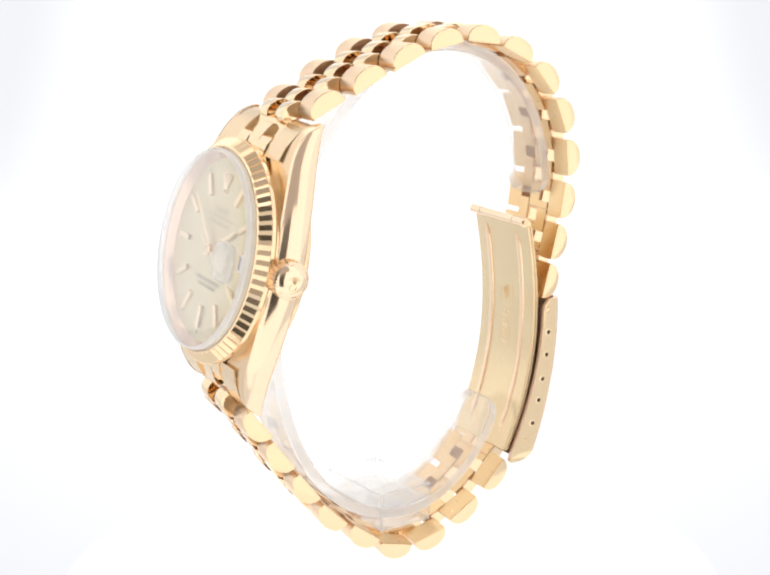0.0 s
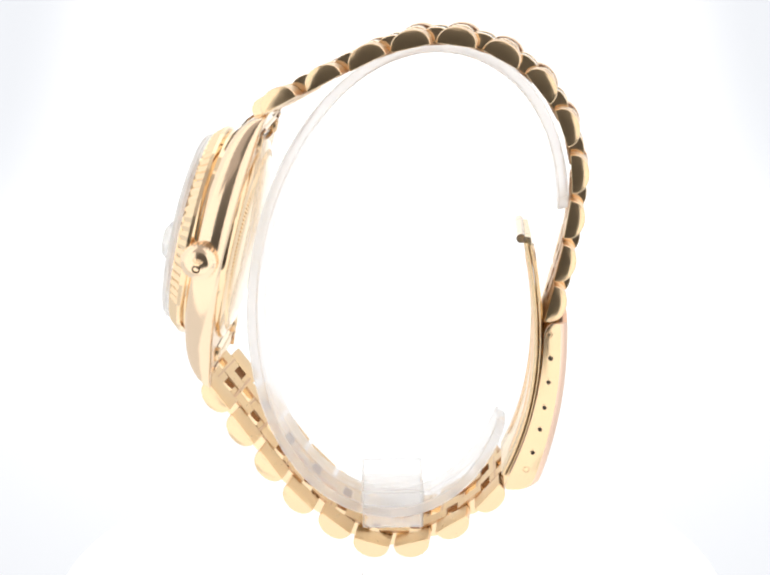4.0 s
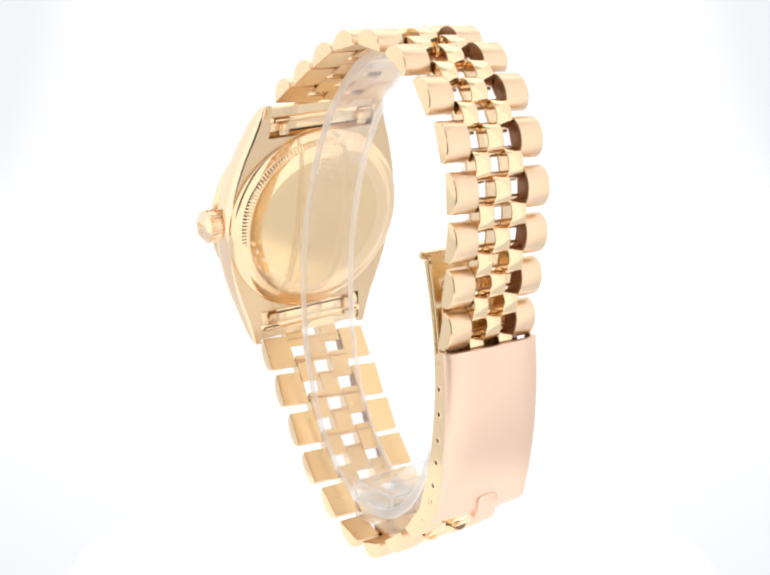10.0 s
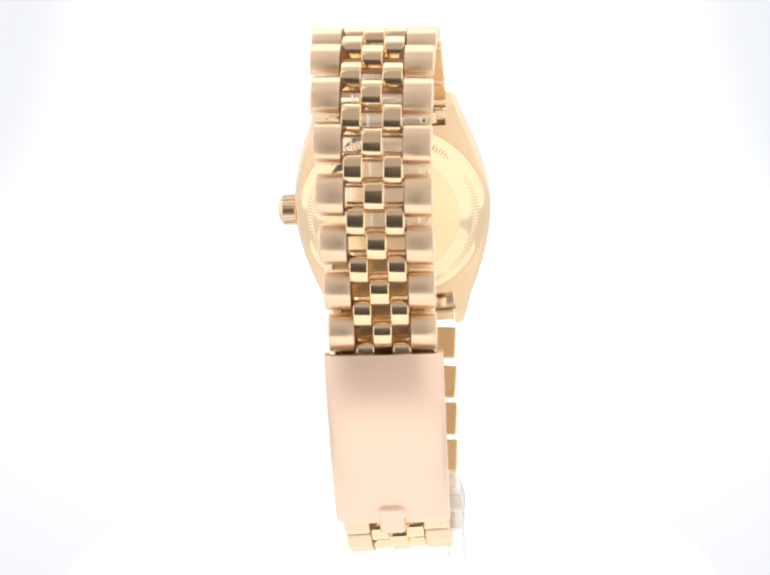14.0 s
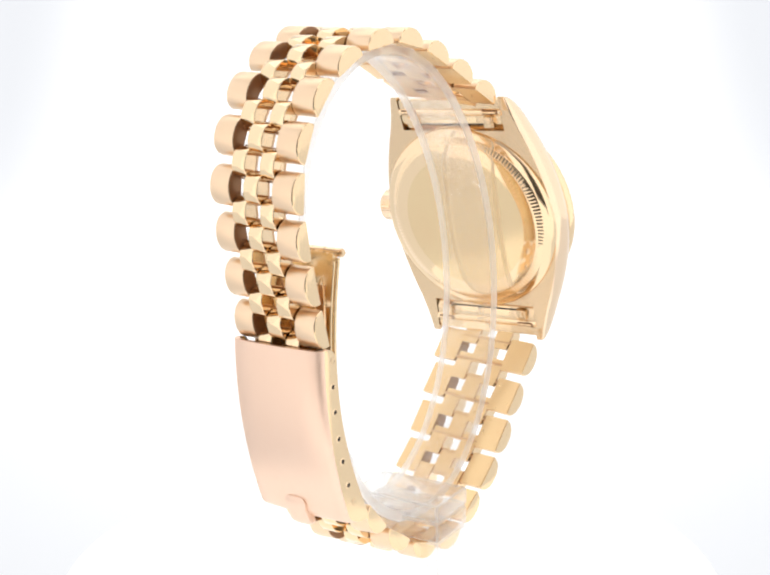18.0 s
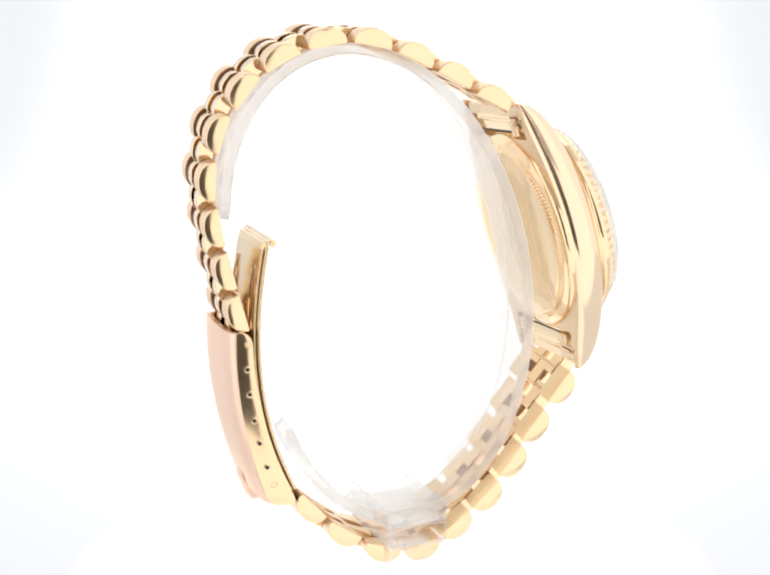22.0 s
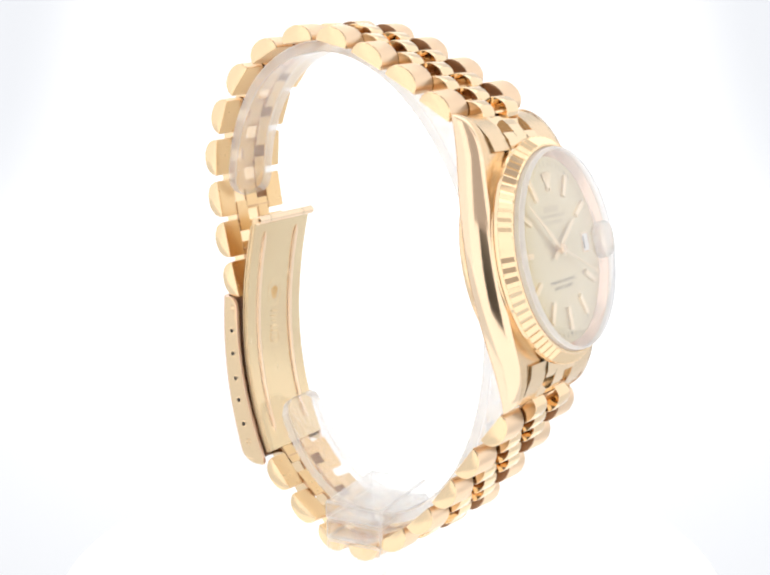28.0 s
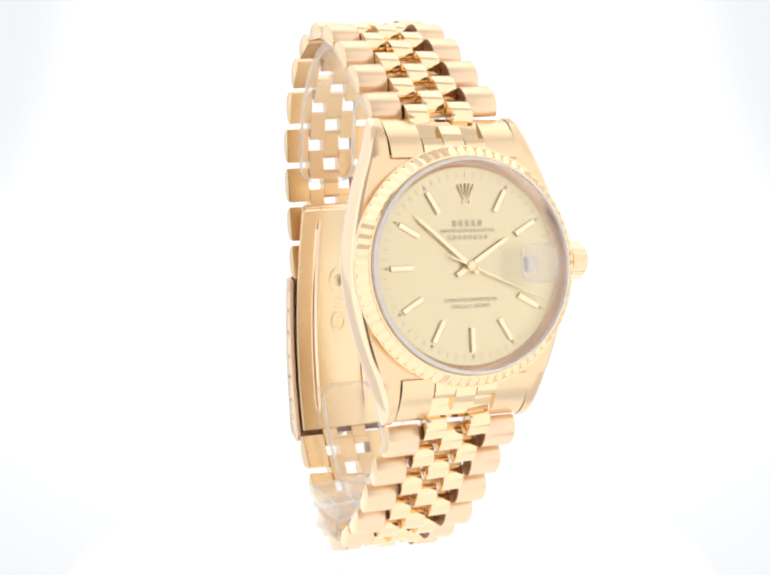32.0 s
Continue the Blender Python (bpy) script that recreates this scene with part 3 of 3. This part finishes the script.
def end_link(s):
    """The solid piece between the lugs; s = 1 at twelve, -1 at six."""
    prof = [(15.6, -1.0), (17.6, -1.6), (19.6, -2.9), (21.0, -4.2), (21.6, -5.4), (21.4, -6.0), (20.2, -6.0), (17.6, -5.8), (16.5, -5.2), (15.6, -4.2)]
    for x in (1, -1):
        e = part("end_link", loft([[(x * w, s * u, n) for u, n in prof] for w in (4.98, 5.15, 9.8, 9.95)]), GOLD_FLANK, watch, "brushed gold end piece between the lugs", smooth=30, place=CASE)
    low = [(u, n - 0.75 if n > -4.1 else n) for u, n in prof]
    part("end_link_core", loft([[(w, s * u, n) for u, n in low] for w in (-4.96, 4.96)]), GOLD, e, place=CASE)
    rib = [(15.7, -0.95), (17.7, -1.5), (19.4, -2.5), (20.3, -3.3), (20.3, -4.2), (15.7, -4.0)]
    stub = [(15.7, -0.9), (17.2, -1.2), (18.3, -1.9), (18.5, -2.6), (18.5, -4.0), (15.7, -4.0)]
    part("end_link_rib", loft([[(w, s * u, n) for u, n in rib] for w in (-1.6, -1.45, 1.45, 1.6)]), GOLD, e, smooth=30, place=CASE)
    for x in (1, -1):
        part("end_link_rib", loft([[(x * w, s * u, n) for u, n in stub] for w in (1.72, 1.85, 4.75, 4.9)]), GOLD, e, smooth=30, place=CASE)
    part("spring_bar", rod((-10.2, s * 19.3, -5.5), (10.2, s * 19.3, -5.5), 0.75, 16), GOLD, watch, "gold spring bar", place=CASE)
    for x in (1, -1):        # dark blocks paint the shade of the open slots in which the spring bar shows
        part("slot_shade", box(min(x * 6.6, x * 9.6), max(x * 6.6, x * 9.6), s * 19.35 - 0.38, s * 19.35 + 0.38, -6.34, -5.6, 0.1), SHADED_RECESS_GOLD, e, "dark block for the shade in an open slot", place=CASE)
        part("bar_tip", rod((x * 6.8, s * 19.35, -6.36), (x * 9.4, s * 19.35, -6.36), 0.2, 12), GOLD, e, place=CASE)
    # a near-black strip paints the shade of the gap
    part("gap_shade", box(-7.0, 7.0, s * 17.0 - 0.12, s * 17.0 + 0.12, -5.62, -4.6), HOLLOW_SHADE, e, "dark strip for the shade in the gap beside the end piece", place=CASE)
    for x in (-7.6, 7.6):
        part("end_link_lug", box(x - 1.0, x + 1.0, min(s * 16.6, s * 18.6), max(s * 16.6, s * 18.6), -6.5, -4.6, 0.3), GOLD_FLANK, e, place=CASE)


# ---- folding clasp ----
SHEAR = Matrix(((1, 0.035, -0.019, 0.39), (0, 1, 0, 0), (0, 0, 1, 0), (0, 0, 0, 1))) @ Matrix.Rotation(radians(-1.2), 4, "Y")


def out_y(z):
    return -28.45 + 0.0078 * (z + 8) ** 2


def in_y(z):
    return -24.75 + 0.0094 * (z + 6) ** 2


def clasp():
    rings = []
    zs = [-3.9, -3.98, -4.15, -4.4, -4.7, -5.1, -5.6] + [-6.1 - 23.9 * i / 15 for i in range(16)] + [-30 - 1.75 * math.sin(radians(q)) for q in (12, 24, 36, 48, 60, 72, 83)]
    for z in zs:
        yo, yi = out_y(z), in_y(z)
        if z < -30:
            f = 1 - math.sqrt(max(0.0, 1 - ((-30 - z) / 1.76) ** 2))
            yo += 2.3 * f
            yi -= 0.9 * f
        if z > -6.0:      # the cheeks' inner corners are rounded
            yi -= 1.7 * (1 - math.sqrt(max(0.0, 1 - ((z + 6.0) / 2.11) ** 2)))
        w = 8.5
        sec = [(-w, yi), (-w, yo + 1.15), (-w + 0.25, yo + 0.7), (-w + 0.95, yo + 0.12), (-4, yo - 0.14), (0, yo - 0.22), (4, yo - 0.14), (w - 0.95, yo + 0.12), (w - 0.25, yo + 0.7), (w, yo + 1.15), (w, yi)]
        ins = [(w - 0.6, yi), (w - 0.6, yo + 1.5), (w - 1.4, yo + 0.75), (0, yo + 0.45), (-w + 1.4, yo + 0.75), (-w + 0.6, yo + 1.5), (-w + 0.6, yi)]
        rings.append([(x, y, z) for x, y in sec + ins])
    cover = part("clasp_cover", loft(rings), ROSE, watch, "brushed rose-toned gold clasp cover with polished edges", smooth=42, second=GOLD_CAP, pick=lambda n: abs(n.x) > 0.9, place=SHEAR)
    for s in (-1, 1):
        for y, z in ((-25.75, -9.55), (-25.55, -13.45), (-25.0, -17.65), (-24.35, -21.3), (-23.3, -25.25)):
            # a solid dark plug paints the shade of each open hole
            part("adjustment_hole", rod((s * 8.2, y, z), (s * 8.53, y, z), 0.32, 14), HOLLOW_SHADE, cover, "dark plug for the shade in an adjustment hole", place=SHEAR)
            part("hole_rim", lathe_ring([(0.33, 0.0), (0.60, -0.04), (0.46, 0.07), (0.36, 0.07)], 20), GOLD, cover, place=SHEAR @ Matrix.Translation((s * 8.5, y, z)) @ Matrix.Rotation(radians(90 * s), 4, "Y"))
        for y, z in ((-25.5, -5.7), (-22.3, -28.2)):
            part("rivet", rod((s * 8.2, y, z), (s * 8.52, y, z), 0.24, 14), GOLD_CAP, cover, place=SHEAR)
            part("rivet_rim", lathe_ring([(0.34, -0.02), (0.56, -0.02), (0.50, 0.06), (0.40, 0.06)], 20), GOLD_SATIN, cover, place=SHEAR @ Matrix.Translation((s * 8.5, y, z)) @ Matrix.Rotation(radians(90 * s), 4, "Y"))
    # rounded tab at the cover's lower end
    rings = []
    for z, hw, d in ((-27.9, 1.2, 0.1), (-28.3, 1.75, 0.45), (-29.0, 1.95, 0.6), (-30.2, 1.6, 0.65), (-31.4, 1.9, 0.75), (-32.3, 1.9, 0.6), (-32.8, 1.3, 0.2)):
        yo = out_y(z) - 0.2
        rings.append([(-hw, yo + 0.8, z), (-hw, yo - d * 0.6, z), (-hw * 0.6, yo - d, z), (hw * 0.6, yo - d, z), (hw, yo - d * 0.6, z), (hw, yo + 0.8, z)])
    part("clasp_tab", loft(rings), ROSE, watch, "small rounded gold opening tab", smooth=50, place=SHEAR)


def leaf(name, curve, z0, z1, hw, thick, ribs, label):
    rings = []
    for i in range(25):
        z = z0 + (z1 - z0) * i / 24
        y = curve(z)
        edge = [(hw - 0.3 + 0.3 * math.cos(radians(q)), y - thick / 2 + thick / 2 * math.sin(radians(q))) for q in range(-90, 91, 30)]
        rings.append([(x, v, z) for x, v in edge] + [(-x, v, z) for x, v in edge[::-1]])
    ob = part(name, loft(rings), LEAF_GOLD, watch, label, smooth=50, place=SHEAR)
    for x in ribs:
        rr = []
        for i in range(41):
            z = z0 - 1.6 - (z0 - z1 - 4.2) * i / 40
            y = curve(z)
            k = math.sqrt(max(0.0, 1 - (max(0, 2 - i, i - 38) / 2.1) ** 2))
            rr.append([(x + 0.62 * k * math.cos(radians(q)), y - 0.03 + 0.34 * k * math.sin(radians(q)), z) for q in range(-20, 201, 20)])
        part("leaf_rib", loft(rr), GOLD_MIRROR, ob, "raised rounded rib", smooth=70, place=SHEAR)
    return ob


def clasp_leaves():
    c1 = lambda z: -22.84 + 0.1143 * z + 0.00687 * z * z - 0.0000688 * z ** 3
    c2 = lambda z: c1(z) - 0.70
    inner = leaf("inner_leaf", c1, 8.6, -29.6, 7.6, 0.6, (-4.4, 4.4), "satin gold folding leaf with two raised ribs")
    leaf("outer_leaf", c2, 8.3, -29.8, 7.35, 0.5, (), "satin gold folding leaf under the cover")
    for x0, x1 in ((-7.45, -4.6), (-4.5, 4.5), (4.6, 7.45)):
        part("leaf_hinge", rod((x0, -20.95, 9.3), (x1, -20.95, 9.3), 0.72, 20), GOLD_MIRROR, watch, "gold hinge barrel", place=SHEAR)
    neck = [[(x, c1(z) + y, z) for x, y in ((-6.95, -0.05), (-6.95, -1.15), (6.95, -1.15), (6.95, -0.05))] for z in (8.0, 8.6, 9.1, 9.45)]
    part("leaf_neck", loft(neck), LEAF_GOLD, inner, place=SHEAR)
    for s in (-1, 1):
        part("hinge_end", rod((s * 7.4, -20.95, 9.3), (s * 7.75, -20.95, 9.3), 0.45, 16), GOLD_SATIN, watch, place=SHEAR)
    # pressed slots on the back of the folded leaves
    for x in (-5.3, 5.3):
        rr = []
        for i in range(48):
            q = 2 * math.pi * i / 48
            zc, hx = -2.0 + 6.6 * math.sin(q), 0.95 * math.cos(q)
            zc += 1.2 * math.copysign(abs(math.sin(q)) ** 4, math.sin(q))
            rr.append([(x + hx * (1 + 0.22 * a), c2(zc) - 0.54 - 0.16 * b, zc) for a, b in ((-1, -0.6), (-0.5, 1), (0.5, 1), (1, -0.6))])
        floor = [[(x + e * 0.80, c2(z) - 0.515, z) for e in (-1, 1)] + [(x + e * 0.80, c2(z) - 0.45, z) for e in (1, -1)] for z in [4.8 - 13.6 * i / 12 for i in range(13)]]
        part("slot_floor", loft(floor), SHADED_FLOOR_GOLD, inner, place=SHEAR)
        part("pressed_slot", loft(rr, wrap=True), GOLD, inner, "pressed slot on the back of the leaf", smooth=60, place=SHEAR)
    # worn emblem and stamp, not readable
    def on_leaf(x, z):
        return SHEAR @ Matrix.Translation((x, c1(z) + 0.01, z)) @ Matrix.Rotation(-math.atan(0.1143 + 0.01374 * z - 0.0002064 * z * z), 4, "X")
    for z, w, h, r in ((-4.2, 1.9, 2.7, 0.10), (-11.6, 1.35, 1.9, 0.13)):
        bm = lathe_ring([(1 - r + r * math.cos(radians(q)), 0.05 * math.sin(radians(q))) for q in range(0, 360, 45)], 40)
        part("worn_stamp", bm, LEAF_GOLD, inner, smooth=80, place=on_leaf(0, z) @ Matrix.Diagonal((w, 1, h, 1)) @ Matrix.Rotation(radians(90), 4, "X"))
    for k in range(5):
        a = radians(-40 + 20 * k)
        part("worn_stamp", rod((0.35 * math.sin(a), 0, -0.9), (1.15 * math.sin(a), 0, -0.5 + 1.9 * math.cos(a)), 0.13, 8), LEAF_GOLD, inner, place=on_leaf(0, -4.4))
    for k in range(7):
        part("worn_stamp", rod((-0.9 + 0.25 * (k % 3), 0, 0), (0.7 + 0.2 * (k % 2), 0, 0.25), 0.11, 8), LEAF_GOLD, inner, place=on_leaf(0.1 * (k % 2), -7.6 - 0.85 * k))


# ---- stand ----
def stand():
    st = tagged(new("watch_stand"), "clear acrylic C-shaped watch stand under the bracelet", "stand")
    a0, a1 = radians(153), radians(-152)
    tilt = radians(11.0)
    e1, e2 = Vector((0, math.cos(tilt), math.sin(tilt))), Vector((0, -math.sin(tilt), math.cos(tilt)))
    mid = Vector((0, -4.0, 0.11))
    rings = []
    span = 170.0                       # length of the ring's outer face
    ends = [0.02, 0.1, 0.25, 0.5, 0.9, 1.4, 2.0, 2.8, 5.0]
    for d in ends + [5.0 + (span - 10) * i / 90 for i in range(1, 90)] + [span - e for e in ends[::-1]]:
        a = a0 + (a1 - a0) * d / span
        e = min(d, span - d, 2.8)
        hw = 2.2 + math.sqrt(max(0.0, 2.8 ** 2 - (2.8 - e) ** 2))      # rounded corners at the ends
        ring = []
        for x, t in ((0.2 - hw, 0.0), (-hw, 0.12), (-hw, 0.88), (0.2 - hw, 1.0), (hw - 0.2, 1.0), (hw, 0.88), (hw, 0.12), (hw - 0.2, 0.0)):
            p = mid + e1 * ((26.15 - 1.74 * t) * math.cos(a)) + e2 * ((39.12 - 1.74 * t) * math.sin(a))
            bend = 4.2 * max(0.0, (d - span + 34) / 34) ** 2 + 1.9 * max(0.0, (24 - d) / 24) ** 2     # both ends curl inwards
            ring.append((x + 1.0 + 0.035 * p.y, p.y + bend, p.z))
        rings.append(ring)
    part("ring", loft(rings), ACRYLIC, st, "clear acrylic C ring", smooth=30, others=(ACRYLIC_EDGE, ACRYLIC_LINE), pick=lambda n: 1 if abs(n.x) > 0.93 else (2 if abs(n.x) > 0.3 else 0))
    lines = lambda n: max(abs(n.x), abs(n.y), abs(n.z)) < 0.98      # the edges get more of the painted white haze
    skew = Matrix(((1, -0.08, 0, 0), (0.08, 1, 0, -0.32), (0, 0, 1, 0), (0, 0, 0, 1)))      # the block sits askew under the ring
    part("block", box(-4.0, 12.0, -5.2, 5.0, -36.9, -33.9, 0.3), ACRYLIC_BASE, st, "clear acrylic block", second=ACRYLIC_EDGE, pick=lines, place=skew)
    part("base_block", box(-4.0, 12.0, -5.1, 4.9, -40.4, -37.0, 0.35), ACRYLIC_BASE, st, "clear acrylic block", second=ACRYLIC_EDGE, pick=lines, place=skew)
    part("post", box(9.9, 12.0, -5.0, 4.8, -48.1, -40.5, 0.2), ACRYLIC_BASE, st, "clear acrylic post", second=ACRYLIC_EDGE, pick=lines, place=skew)
    part("foot", box(-7.0, 12.0, -5.4, 5.2, -50.0, -48.2, 0.3), ACRYLIC_BASE, st, "clear acrylic foot", second=ACRYLIC_EDGE, pick=lines, place=skew)
    for ob in st.children:
        ob.visible_shadow = False
    return st


case()
bezel()
crystal()
dial()
pointers()
case_back()
links(UPPER, 1)
links(LOWER, -1)
end_link(1)
end_link(-1)
clasp()
clasp_leaves()
holder = stand()


def motions():
    """The turntable carries stand and watch round at an even pace."""
    rows = [(float(t), pose(0, 0, 0, 0, 0, turn_at(t))) for t in range(33)]
    up = Matrix.Translation((0, 0, LIFT))
    walk(table, rows)
    walk(holder, [(t, m @ up) for t, m in rows])
    walk(watch, [(t, m @ up) for t, m in rows])


motions()
